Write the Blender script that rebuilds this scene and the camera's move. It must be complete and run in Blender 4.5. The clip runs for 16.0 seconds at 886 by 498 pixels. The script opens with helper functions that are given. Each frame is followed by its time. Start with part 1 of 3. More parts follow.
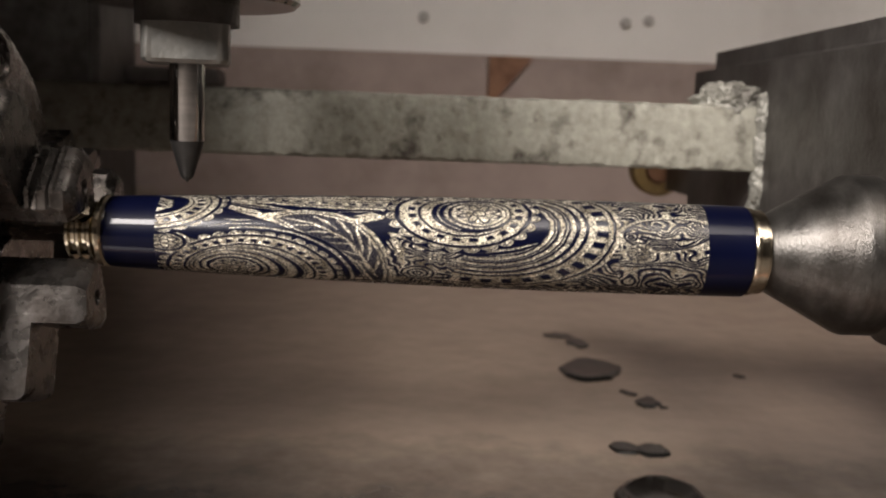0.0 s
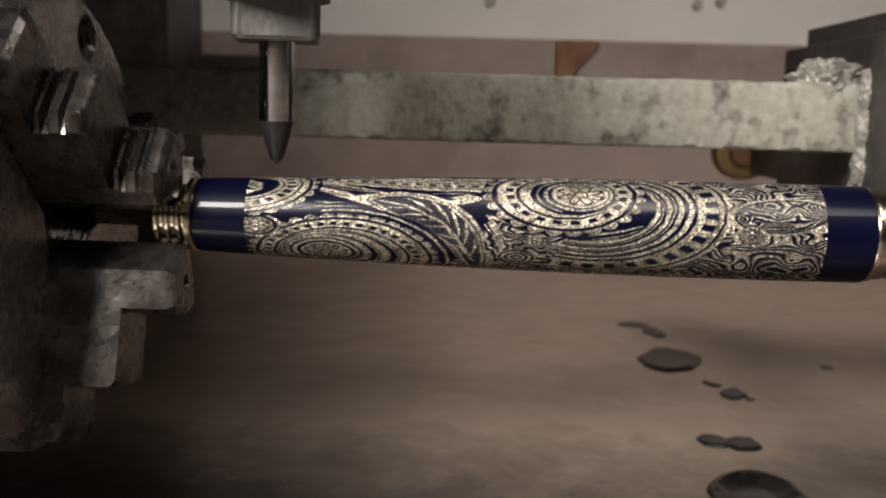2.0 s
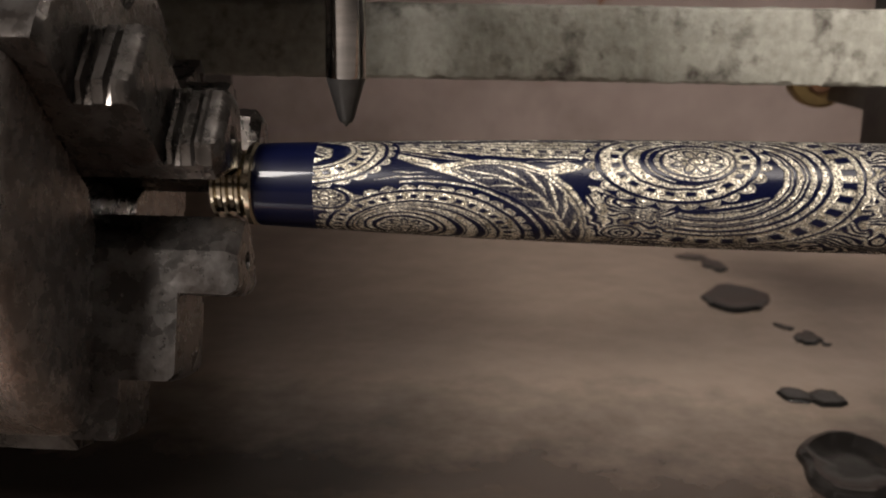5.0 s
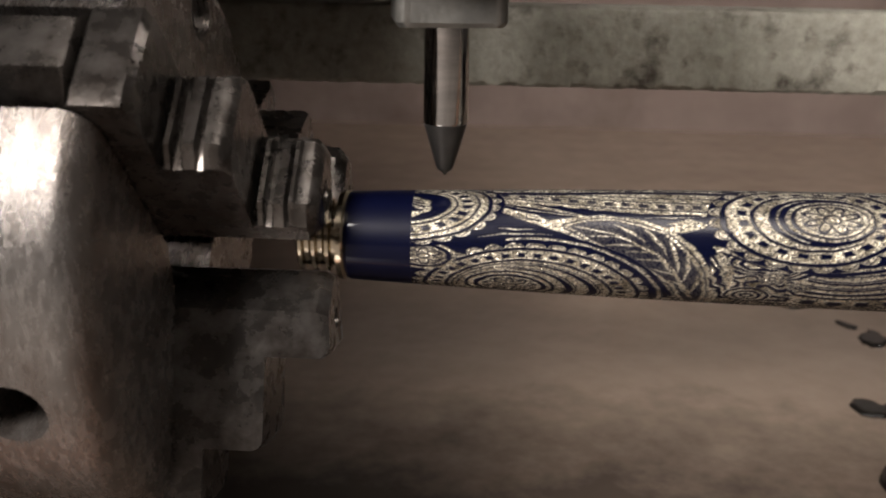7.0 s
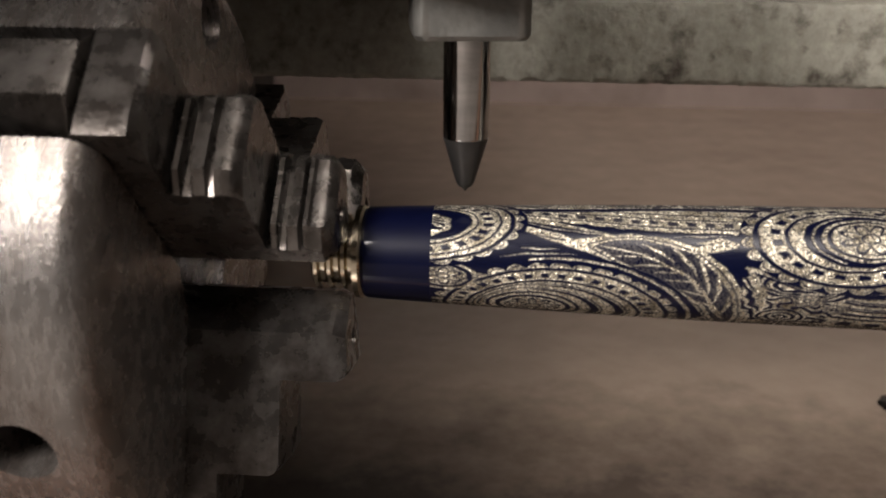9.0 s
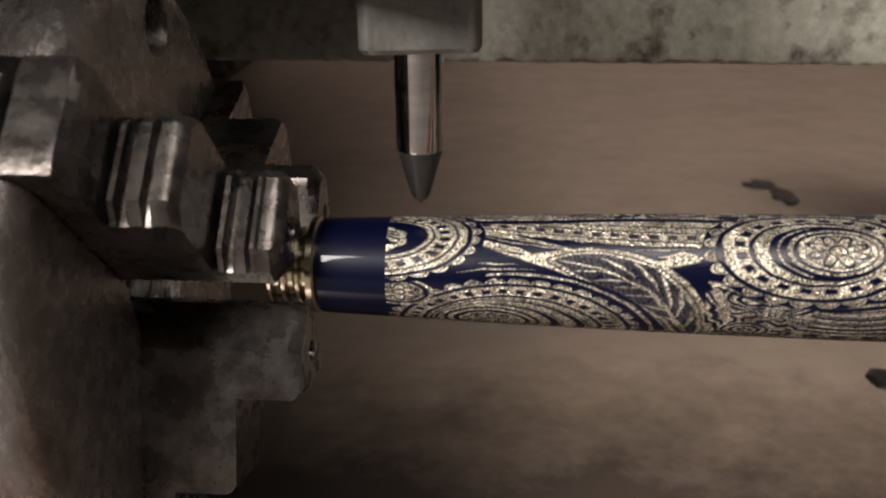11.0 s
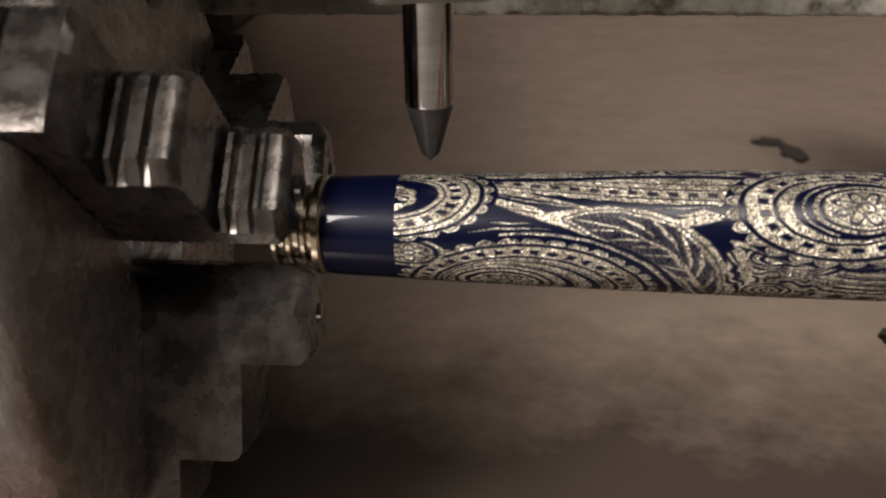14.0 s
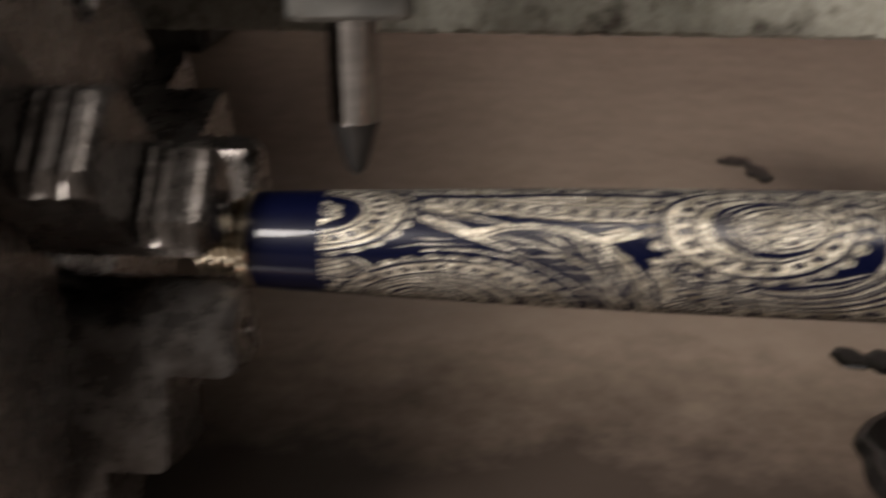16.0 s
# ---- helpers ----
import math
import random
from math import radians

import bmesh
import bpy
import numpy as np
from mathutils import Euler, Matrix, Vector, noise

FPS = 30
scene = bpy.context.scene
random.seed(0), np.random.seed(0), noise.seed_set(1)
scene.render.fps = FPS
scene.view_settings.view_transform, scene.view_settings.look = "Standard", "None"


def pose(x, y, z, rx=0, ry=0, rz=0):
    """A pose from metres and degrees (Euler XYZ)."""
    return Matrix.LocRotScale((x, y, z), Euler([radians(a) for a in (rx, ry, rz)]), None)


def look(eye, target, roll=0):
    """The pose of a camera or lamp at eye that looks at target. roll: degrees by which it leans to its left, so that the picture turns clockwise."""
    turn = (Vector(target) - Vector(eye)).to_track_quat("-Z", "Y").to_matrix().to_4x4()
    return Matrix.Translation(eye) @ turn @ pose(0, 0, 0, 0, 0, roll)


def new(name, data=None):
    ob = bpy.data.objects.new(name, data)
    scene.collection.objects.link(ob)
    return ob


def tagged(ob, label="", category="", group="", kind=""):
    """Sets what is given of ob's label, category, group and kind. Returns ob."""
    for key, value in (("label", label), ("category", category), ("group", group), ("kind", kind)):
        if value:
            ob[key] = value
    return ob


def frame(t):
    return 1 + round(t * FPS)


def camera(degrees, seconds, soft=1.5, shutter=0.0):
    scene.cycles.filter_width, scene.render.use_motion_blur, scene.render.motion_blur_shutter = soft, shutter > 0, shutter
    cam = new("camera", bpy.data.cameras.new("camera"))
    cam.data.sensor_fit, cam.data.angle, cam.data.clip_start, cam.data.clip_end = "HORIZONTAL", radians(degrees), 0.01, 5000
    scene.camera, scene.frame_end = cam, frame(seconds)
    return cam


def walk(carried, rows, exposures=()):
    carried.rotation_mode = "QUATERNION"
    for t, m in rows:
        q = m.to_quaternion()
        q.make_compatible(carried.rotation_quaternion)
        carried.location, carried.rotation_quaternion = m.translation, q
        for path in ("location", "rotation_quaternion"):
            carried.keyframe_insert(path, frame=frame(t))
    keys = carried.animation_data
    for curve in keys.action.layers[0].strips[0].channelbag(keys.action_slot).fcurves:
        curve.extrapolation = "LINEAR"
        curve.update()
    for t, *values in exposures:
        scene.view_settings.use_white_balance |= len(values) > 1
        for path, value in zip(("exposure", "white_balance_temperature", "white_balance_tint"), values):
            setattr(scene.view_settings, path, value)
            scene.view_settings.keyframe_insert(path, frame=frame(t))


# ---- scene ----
# An engraving lathe close up: a lacquered pen barrel between a three-jaw chuck and a live centre.
# x runs along the lathe's axis, the axis itself is y = 0, z = 0.
cam = camera(47.67, 16.0, soft=1.8, shutter=0.5)
cam.data.dof.use_dof = True
cam.data.dof.focus_distance = 0.115
cam.data.dof.aperture_fstop = 48
# seconds, eye, yaw, pitch, roll
ROWS = [
    (0.0, -0.00773, -0.13834, 0.01724, -1.05, -7.52, -2.04),
    (0.5, -0.00929, -0.13659, 0.01741, -0.34, -7.59, -1.75),
    (1.0, -0.01105, -0.13474, 0.01642, 0.69, -7.90, -1.55),
    (1.5, -0.01222, -0.13397, 0.01595, 1.52, -8.13, -1.58),
    (2.0, -0.01320, -0.13282, 0.01553, 2.10, -8.22, -1.56),
    (2.5, -0.01458, -0.13128, 0.01585, 3.14, -8.01, -1.32),
    (3.0, -0.01612, -0.12968, 0.01546, 4.94, -8.77, -0.68),
    (5.5, -0.02738, -0.11367, 0.02627, 2.95, -14.81, -1.07),
    (6.0, -0.03305, -0.11085, 0.03120, 3.29, -15.86, -1.70),
    (6.5, -0.03187, -0.10796, 0.03103, 2.87, -16.41, -1.52),
    (7.0, -0.03368, -0.10565, 0.03088, 3.73, -16.91, -0.91),
    (7.5, -0.03486, -0.10382, 0.03254, 4.29, -17.50, -0.54),
    (8.0, -0.03482, -0.10181, 0.03308, 4.54, -18.21, -0.40),
    (10.5, -0.03106, -0.09877, 0.03970, 4.62, -19.70, -0.45),
    (11.0, -0.02960, -0.09471, 0.04078, 4.76, -22.16, 0.52),
    (11.5, -0.02992, -0.09281, 0.03963, 4.77, -23.22, 0.77),
    (12.0, -0.03076, -0.09241, 0.03987, 4.93, -24.06, 1.03),
    (12.5, -0.03033, -0.09146, 0.03936, 4.77, -24.03, 0.93),
    (13.0, -0.03072, -0.09195, 0.03965, 4.69, -24.10, 0.94),
    (13.5, -0.03089, -0.09140, 0.03939, 4.68, -24.14, 0.83),
    (14.0, -0.03085, -0.09149, 0.03934, 4.70, -24.44, 0.78),
    (14.5, -0.03083, -0.09132, 0.03915, 4.72, -24.30, 0.74),
    (15.0, -0.03091, -0.09131, 0.03915, 4.69, -24.15, 0.70),
    (15.5, -0.03096, -0.09088, 0.03884, 4.71, -24.17, 0.54),
    (15.9, -0.02895, -0.09118, 0.03907, 4.58, -24.09, 0.38),
    (16.0, -0.02469, -0.09183, 0.03956, 4.29, -23.51, 0.04),
]
EXPOSURES = [(0.0, 0.0), (15.5, 0.0), (16.0, -0.35)]
walk(cam, [(t, pose(x, y, z, 90 + pitch, roll, yaw)) for t, x, y, z, yaw, pitch, roll in ROWS], EXPOSURES)

MM = 0.001


# ---- light ----
def area_lamp(name, eye, target, size, power, colour):
    lamp = bpy.data.lights.new(name, "AREA")
    lamp.shape, lamp.size, lamp.energy, lamp.color = "DISK", size, power, colour
    ob = new(name, lamp)
    ob.matrix_world = look(eye, target)
    return ob


world = bpy.data.worlds.new("room_air")
world.use_nodes = True
world.node_tree.nodes["Background"].inputs["Color"].default_value = (0.9, 0.85, 0.8, 1)
world.node_tree.nodes["Background"].inputs["Strength"].default_value = 0.08
scene.world = world

# a tube lamp at the viewer's left is the key; a weak fill lamp, its beam narrowed, is added above the viewer
tube = area_lamp("tube_lamp", (-0.25, -0.337, 0.278), (-0.1, 0.0, 0), 0.16, 4.4, (1.0, 0.925, 0.875))
tube.data.shape, tube.data.size_y = "RECTANGLE", 0.12
fill = area_lamp("fill_lamp", (0.15, -0.26, 0.55), (0.1, 0.2, 0.0), 0.36, 0.5, (1.0, 0.91, 0.84))
fill.data.spread = radians(58)


# ---- materials ----
def material(name, rough=0.5, metal=0.0, colours=((0.2, 0.2, 0.2), (0.3, 0.3, 0.3)), scale=60.0, stain=None, stain_scale=12.0, stain_at=(0.5, 0.65),
             bump=0.1, bump_scale=400.0, stretch=(1, 1, 1), rough_span=0.15, coat=0.0):
    """A worn surface: a fine grain between two colours, a coarse stain, and fine relief."""
    m = bpy.data.materials.new(name)
    m.use_nodes = True
    n, l = m.node_tree.nodes, m.node_tree.links
    bsdf = n["Principled BSDF"]
    where = n.new("ShaderNodeTexCoord")
    turn = n.new("ShaderNodeMapping")
    turn.inputs["Scale"].default_value = stretch
    l.new(where.outputs["Object"], turn.inputs["Vector"])

    def noise_node(s, detail=6.0, r=0.6):
        k = n.new("ShaderNodeTexNoise")
        k.inputs["Scale"].default_value, k.inputs["Detail"].default_value, k.inputs["Roughness"].default_value = s, detail, r
        l.new(turn.outputs["Vector"], k.inputs["Vector"])
        return k

    grain = noise_node(scale)
    ramp = n.new("ShaderNodeValToRGB")
    ramp.color_ramp.elements[0].position, ramp.color_ramp.elements[1].position = 0.32, 0.68
    ramp.color_ramp.elements[0].color, ramp.color_ramp.elements[1].color = (*colours[0], 1), (*colours[1], 1)
    l.new(grain.outputs["Fac"], ramp.inputs["Fac"])
    colour = ramp.outputs["Color"]
    if stain:
        coarse = noise_node(stain_scale, 8.0, 0.68)
        span = n.new("ShaderNodeMapRange")
        span.inputs["From Min"].default_value, span.inputs["From Max"].default_value = stain_at
        l.new(coarse.outputs["Fac"], span.inputs["Value"])
        mix = n.new("ShaderNodeMixRGB")
        mix.inputs["Color2"].default_value = (*stain, 1)
        l.new(span.outputs["Result"], mix.inputs["Fac"])
        l.new(colour, mix.inputs["Color1"])
        colour = mix.outputs["Color"]
    l.new(colour, bsdf.inputs["Base Color"])
    bsdf.inputs["Metallic"].default_value = metal
    bsdf.inputs["Coat Weight"].default_value = coat
    bsdf.inputs["Coat Roughness"].default_value = 0.06
    gloss = n.new("ShaderNodeMapRange")
    gloss.inputs["To Min"].default_value, gloss.inputs["To Max"].default_value = max(rough - rough_span, 0.03), min(rough + rough_span, 1.0)
    l.new(grain.outputs["Fac"], gloss.inputs["Value"])
    l.new(gloss.outputs["Result"], bsdf.inputs["Roughness"])
    if bump:
        fine = noise_node(bump_scale, 4.0, 0.6)
        b = n.new("ShaderNodeBump")
        b.inputs["Strength"].default_value, b.inputs["Distance"].default_value = bump, 0.0003
        l.new(fine.outputs["Fac"], b.inputs["Height"])
        l.new(b.outputs["Normal"], bsdf.inputs["Normal"])
    return m


TRAY = material("tray_paint", 0.25, 0.0, ((0.31, 0.236, 0.182), (0.37, 0.286, 0.222)), 90, (0.235, 0.17, 0.13), 22, (0.5, 0.85), 0.03, 700, rough_span=0.03)
TRAY.node_tree.nodes["Principled BSDF"].inputs["Specular IOR Level"].default_value = 0.8


def oil_and_shade(m):
    """Mottled brown oil and painted shade on the tray below the work, ragged-rimmed."""
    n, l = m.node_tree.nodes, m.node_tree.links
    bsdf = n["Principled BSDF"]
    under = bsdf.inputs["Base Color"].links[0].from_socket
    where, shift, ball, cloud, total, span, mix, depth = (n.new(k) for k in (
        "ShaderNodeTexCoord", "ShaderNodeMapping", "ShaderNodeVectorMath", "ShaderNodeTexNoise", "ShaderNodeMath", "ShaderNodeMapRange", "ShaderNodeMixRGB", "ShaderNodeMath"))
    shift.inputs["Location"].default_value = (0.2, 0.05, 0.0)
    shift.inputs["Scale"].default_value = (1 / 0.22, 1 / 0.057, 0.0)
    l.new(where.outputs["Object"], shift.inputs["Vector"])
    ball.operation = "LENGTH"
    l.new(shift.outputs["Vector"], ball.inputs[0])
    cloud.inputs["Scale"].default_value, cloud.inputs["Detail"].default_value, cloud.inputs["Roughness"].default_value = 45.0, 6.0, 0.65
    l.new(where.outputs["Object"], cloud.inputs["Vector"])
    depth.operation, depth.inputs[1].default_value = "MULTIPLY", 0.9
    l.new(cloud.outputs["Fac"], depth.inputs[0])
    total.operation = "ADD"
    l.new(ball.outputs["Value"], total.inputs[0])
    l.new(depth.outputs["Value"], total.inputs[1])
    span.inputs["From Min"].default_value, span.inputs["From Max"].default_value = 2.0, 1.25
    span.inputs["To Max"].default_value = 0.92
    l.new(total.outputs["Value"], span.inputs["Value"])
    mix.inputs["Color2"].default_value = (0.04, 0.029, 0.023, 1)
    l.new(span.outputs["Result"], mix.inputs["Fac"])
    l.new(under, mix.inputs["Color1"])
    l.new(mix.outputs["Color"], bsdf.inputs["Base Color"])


oil_and_shade(TRAY)
WALL_LOW = material("brown_board", 0.6, 0.0, ((0.34, 0.265, 0.24), (0.42, 0.335, 0.305)), 40, (0.22, 0.165, 0.145), 9, (0.5, 0.7), 0.1, 500)
WALL_WHITE = material("white_panel", 0.6, 0.0, ((0.82, 0.79, 0.76), (0.88, 0.85, 0.82)), 20, (0.7, 0.66, 0.63), 7, (0.55, 0.75), 0.05, 500)
BENCH = material("grey_brown_bench", 0.7, 0.0, ((0.15, 0.13, 0.115), (0.21, 0.185, 0.165)), 30, None, bump=0.2, bump_scale=200)
COPPER = material("copper_reflector", 0.5, 0.1, ((0.60, 0.30, 0.19), (0.70, 0.37, 0.25)), 30, (0.36, 0.16, 0.09), 12, (0.5, 0.8), 0.2, 200)
ROOM = material("room_plaster", 0.8, 0.0, ((0.15, 0.135, 0.12), (0.2, 0.18, 0.165)), 6, None, bump=0.1, bump_scale=60)
OIL = material("dark_oil", 0.2, 0.0, ((0.008, 0.007, 0.006), (0.016, 0.014, 0.013)), 300, None, bump=0.05)
BAR_PAINT = material("weathered_grey_paint", 0.55, 0.0, ((0.23, 0.222, 0.182), (0.365, 0.355, 0.3)), 420, (0.06, 0.05, 0.038), 130, (0.52, 0.68), 0.8, 900)
CAST = material("dark_cast_iron", 0.46, 0.6, ((0.085, 0.08, 0.075), (0.16, 0.15, 0.14)), 160, (0.05, 0.042, 0.037), 55, (0.42, 0.68), 0.5, 900)
WELD = material("weld_metal", 0.45, 0.3, ((0.2, 0.195, 0.17), (0.36, 0.35, 0.31)), 300, (0.08, 0.07, 0.06), 120, (0.5, 0.7), 0.8, 900)
STEEL = material("worn_steel", 0.36, 0.92, ((0.10, 0.095, 0.088), (0.18, 0.17, 0.158)), 240, (0.055, 0.048, 0.042), 90, (0.42, 0.7), 0.3, 2000, stretch=(2, 1, 1))
CHUCK = material("oiled_chuck_steel", 0.27, 0.8, ((0.21, 0.193, 0.18), (0.37, 0.345, 0.325)), 520, (0.14, 0.11, 0.093), 75, (0.42, 0.72), 0.35, 2000, stretch=(3, 1, 1), rough_span=0.09)
JAW = material("blackened_jaw_steel", 0.28, 0.85, ((0.075, 0.068, 0.062), (0.18, 0.165, 0.153)), 420, (0.045, 0.034, 0.028), 140, (0.44, 0.72), 0.16, 1500, rough_span=0.14)
BRIGHT = material("ground_steel", 0.1, 1.0, ((0.36, 0.355, 0.35), (0.50, 0.49, 0.48)), 200, (0.25, 0.23, 0.215), 60, (0.55, 0.75), 0.0, 1500, stretch=(1, 1, 6), rough_span=0.04)
CARBIDE = material("grey_carbide", 0.42, 0.4, ((0.025, 0.024, 0.023), (0.045, 0.043, 0.041)), 400, None, bump=0.2)
NUT = material("plated_nut_steel", 0.45, 0.7, ((0.20, 0.20, 0.19), (0.29, 0.285, 0.265)), 240, (0.16, 0.15, 0.13), 70, (0.5, 0.72), 0.3, 1200)
BRASS = material("polished_brass", 0.2, 1.0, ((0.46, 0.40, 0.30), (0.62, 0.55, 0.43)), 300, None, bump=0.08, bump_scale=1500, rough_span=0.06)
OIL.node_tree.nodes["Principled BSDF"].inputs["Specular IOR Level"].default_value = 0.5
SCREW = material("dull_screw", 0.5, 0.3, ((0.45, 0.43, 0.41), (0.52, 0.50, 0.48)), 300, None)
OLD_BRASS = material("dull_brass", 0.45, 0.6, ((0.25, 0.17, 0.07), (0.36, 0.25, 0.11)), 200, (0.12, 0.08, 0.04), 60, (0.45, 0.7), 0.4, 900)
LACQUER = material("blue_lacquer", 0.42, 0.0, ((0.0011, 0.0019, 0.0115), (0.0018, 0.0028, 0.0175)), 120, None, bump=0.03, bump_scale=700, rough_span=0.06, coat=0.25)
RUST = material("rusty_sheet", 0.7, 0.0, ((0.24, 0.12, 0.07), (0.31, 0.165, 0.10)), 60, (0.17, 0.08, 0.045), 40)
PIN = material("rusted_pin", 0.6, 0.1, ((0.10, 0.045, 0.022), (0.16, 0.075, 0.035)), 200, None)


LACQUER.node_tree.nodes["Principled BSDF"].inputs["Specular IOR Level"].default_value = 0.1


def engraved_material():
    """Gold lines cut through blue lacquer: the attribute says where the metal is bare."""
    m = bpy.data.materials.new("engraved_lacquer")
    m.use_nodes = True
    n, l = m.node_tree.nodes, m.node_tree.links
    bsdf = n["Principled BSDF"]
    bsdf.inputs["Specular IOR Level"].default_value = 0.3
    att = n.new("ShaderNodeAttribute")
    att.attribute_name = "bare"
    where = n.new("ShaderNodeTexCoord")
    grain = n.new("ShaderNodeTexNoise")
    grain.inputs["Scale"].default_value, grain.inputs["Detail"].default_value = 2600, 3
    l.new(where.outputs["Object"], grain.inputs["Vector"])
    wear = n.new("ShaderNodeTexNoise")
    wear.inputs["Scale"].default_value, wear.inputs["Detail"].default_value = 480, 5
    l.new(where.outputs["Object"], wear.inputs["Vector"])
    gold = n.new("ShaderNodeValToRGB")
    gold.color_ramp.elements[0].position, gold.color_ramp.elements[1].position = 0.3, 0.66
    gold.color_ramp.elements[0].color, gold.color_ramp.elements[1].color = (0.25, 0.215, 0.15, 1), (0.88, 0.81, 0.65, 1)
    l.new(wear.outputs["Fac"], gold.inputs["Fac"])
    mix = n.new("ShaderNodeMixRGB")
    mix.inputs["Color1"].default_value = (0.0016, 0.0025, 0.0135, 1)
    l.new(att.outputs["Fac"], mix.inputs["Fac"])
    l.new(gold.outputs["Color"], mix.inputs["Color2"])
    l.new(mix.outputs["Color"], bsdf.inputs["Base Color"])
    metal = n.new("ShaderNodeMath")
    metal.operation = "MULTIPLY"
    metal.inputs[1].default_value = 0.9
    l.new(att.outputs["Fac"], metal.inputs[0])
    l.new(metal.outputs[0], bsdf.inputs["Metallic"])
    rough = n.new("ShaderNodeMapRange")
    rough.inputs["To Min"].default_value, rough.inputs["To Max"].default_value = 0.24, 0.3
    l.new(att.outputs["Fac"], rough.inputs["Value"])
    l.new(rough.outputs["Result"], bsdf.inputs["Roughness"])
    b = n.new("ShaderNodeBump")
    b.inputs["Distance"].default_value = 0.0004
    power = n.new("ShaderNodeMath")
    power.operation = "MULTIPLY"
    power.inputs[1].default_value = 0.9
    l.new(att.outputs["Fac"], power.inputs[0])
    l.new(power.outputs[0], b.inputs["Strength"])
    l.new(grain.outputs["Fac"], b.inputs["Height"])
    l.new(b.outputs["Normal"], bsdf.inputs["Normal"])
    return m


ENGRAVED = engraved_material()


# ---- makers ----
def smooth(bm, angle=35):
    for f in bm.faces:
        f.smooth = True
    for e in bm.edges:
        e.smooth = len(e.link_faces) == 2 and e.calc_face_angle(0) < radians(angle)


def part(name, bm, mat, parent=None, label=""):
    """Links a bmesh as one mesh object, under a thing where one is given."""
    bmesh.ops.recalc_face_normals(bm, faces=bm.faces)
    smooth(bm)
    me = bpy.data.meshes.new(name)
    bm.to_mesh(me)
    bm.free()
    me.materials.append(mat)
    ob = new(name, me)
    ob.parent = parent
    if label:
        ob["label"] = label
    return ob


def thing(name, label, category, place=(0, 0, 0), group=""):
    ob = new(name)
    ob.location = place
    ob.empty_display_size = 0.005
    return tagged(ob, label, category, group)


def box(x0, x1, y0, y1, z0, z1, bevel=0.0, segments=2):
    """A box in millimetres."""
    bm = bmesh.new()
    bmesh.ops.create_cube(bm, size=1)
    for v in bm.verts:
        v.co = Vector(((x0 + x1) / 2 + v.co.x * (x1 - x0), (y0 + y1) / 2 + v.co.y * (y1 - y0), (z0 + z1) / 2 + v.co.z * (z1 - z0))) * MM
    if bevel:
        bmesh.ops.bevel(bm, geom=bm.edges[:], offset=bevel * MM, segments=segments, affect="EDGES", clamp_overlap=True)
    return bm


def lathe(profile, steps=96, axis="x", closed=False):
    """A body turned round the axis from (along, radius) pairs in millimetres."""
    bm = bmesh.new()
    rings = []
    for a, r in profile:
        ring = []
        for k in range(steps):
            c, s = math.cos(2 * math.pi * k / steps), math.sin(2 * math.pi * k / steps)
            ring.append(bm.verts.new(Vector((a, r * c, r * s) if axis == "x" else (r * c, r * s, a)) * MM))
        rings.append(ring)
    pairs = list(zip(rings, rings[1:])) + ([(rings[-1], rings[0])] if closed else [])
    for p, q in pairs:
        for k in range(steps):
            bm.faces.new((p[k], p[(k + 1) % steps], q[(k + 1) % steps], q[k]))
    if not closed:
        for ring in (rings[0], rings[-1]):
            bm.faces.new(ring)
    return bm


def prism(outline, z0, z1, bevel=0.0):
    """An outline in the plan, in millimetres, raised from z0 to z1."""
    bm = bmesh.new()
    low = [bm.verts.new(Vector((x, y, z0)) * MM) for x, y in outline]
    high = [bm.verts.new(Vector((x, y, z1)) * MM) for x, y in outline]
    n = len(outline)
    for k in range(n):
        bm.faces.new((low[k], low[(k + 1) % n], high[(k + 1) % n], high[k]))
    bm.faces.new(low), bm.faces.new(high)
    if bevel:
        bmesh.ops.bevel(bm, geom=bm.edges[:], offset=bevel * MM, segments=3, affect="EDGES", clamp_overlap=True)
    return bm


def move(bm, m):
    bmesh.ops.transform(bm, matrix=m, verts=bm.verts)
    return bm


def carve(ob, cutters):
    """Cuts the cutters' bodies out of ob, for good."""
    for c in cutters:
        mod = ob.modifiers.new("cut", "BOOLEAN")
        mod.operation, mod.object, mod.solver = "DIFFERENCE", c, "EXACT"
    bpy.context.view_layer.update()
    me = bpy.data.meshes.new_from_object(ob.evaluated_get(bpy.context.evaluated_depsgraph_get()))
    ob.modifiers.clear()
    ob.data = me
    for c in cutters:
        bpy.data.objects.remove(c)
    bm = bmesh.new()
    bm.from_mesh(me)
    smooth(bm)
    bm.to_mesh(me)
    bm.free()


# ---- the setting ----
TRAY_Z = -56.0


def structure(name, bm, mat, label, category):
    return tagged(part(name, bm, mat), label, category, kind="structure")


# The bench is out of view, added to set the steel's front reflections.
structure("bench", box(-900, 900, -900, -62, TRAY_Z - 40, TRAY_Z - 12), BENCH, "unseen grey-brown bench added in front of the tray for bounce light", "bench")
# Unseen strip, added so chuck and cone pick up warm glints from below.
structure("warm_reflector", box(-900, 900, -41, -36, TRAY_Z - 11.6, TRAY_Z + 0.4), COPPER, "narrow unseen coppery strip added as a warm reflector at the tray's front", "tray")
structure("floor", box(-900, 900, -62, 395, TRAY_Z - 12, TRAY_Z), TRAY, "beige painted machine tray with oil drips, smudges and painted shade under the work", "tray")
structure("wall_back", box(-900, 900, 395, 410, TRAY_Z - 12, 50), WALL_LOW, "brown board along the back of the tray", "wall")
structure("wall_panel", box(-900, 900, 398, 410, 50, 112), WALL_WHITE, "white painted panel behind the machine", "wall")
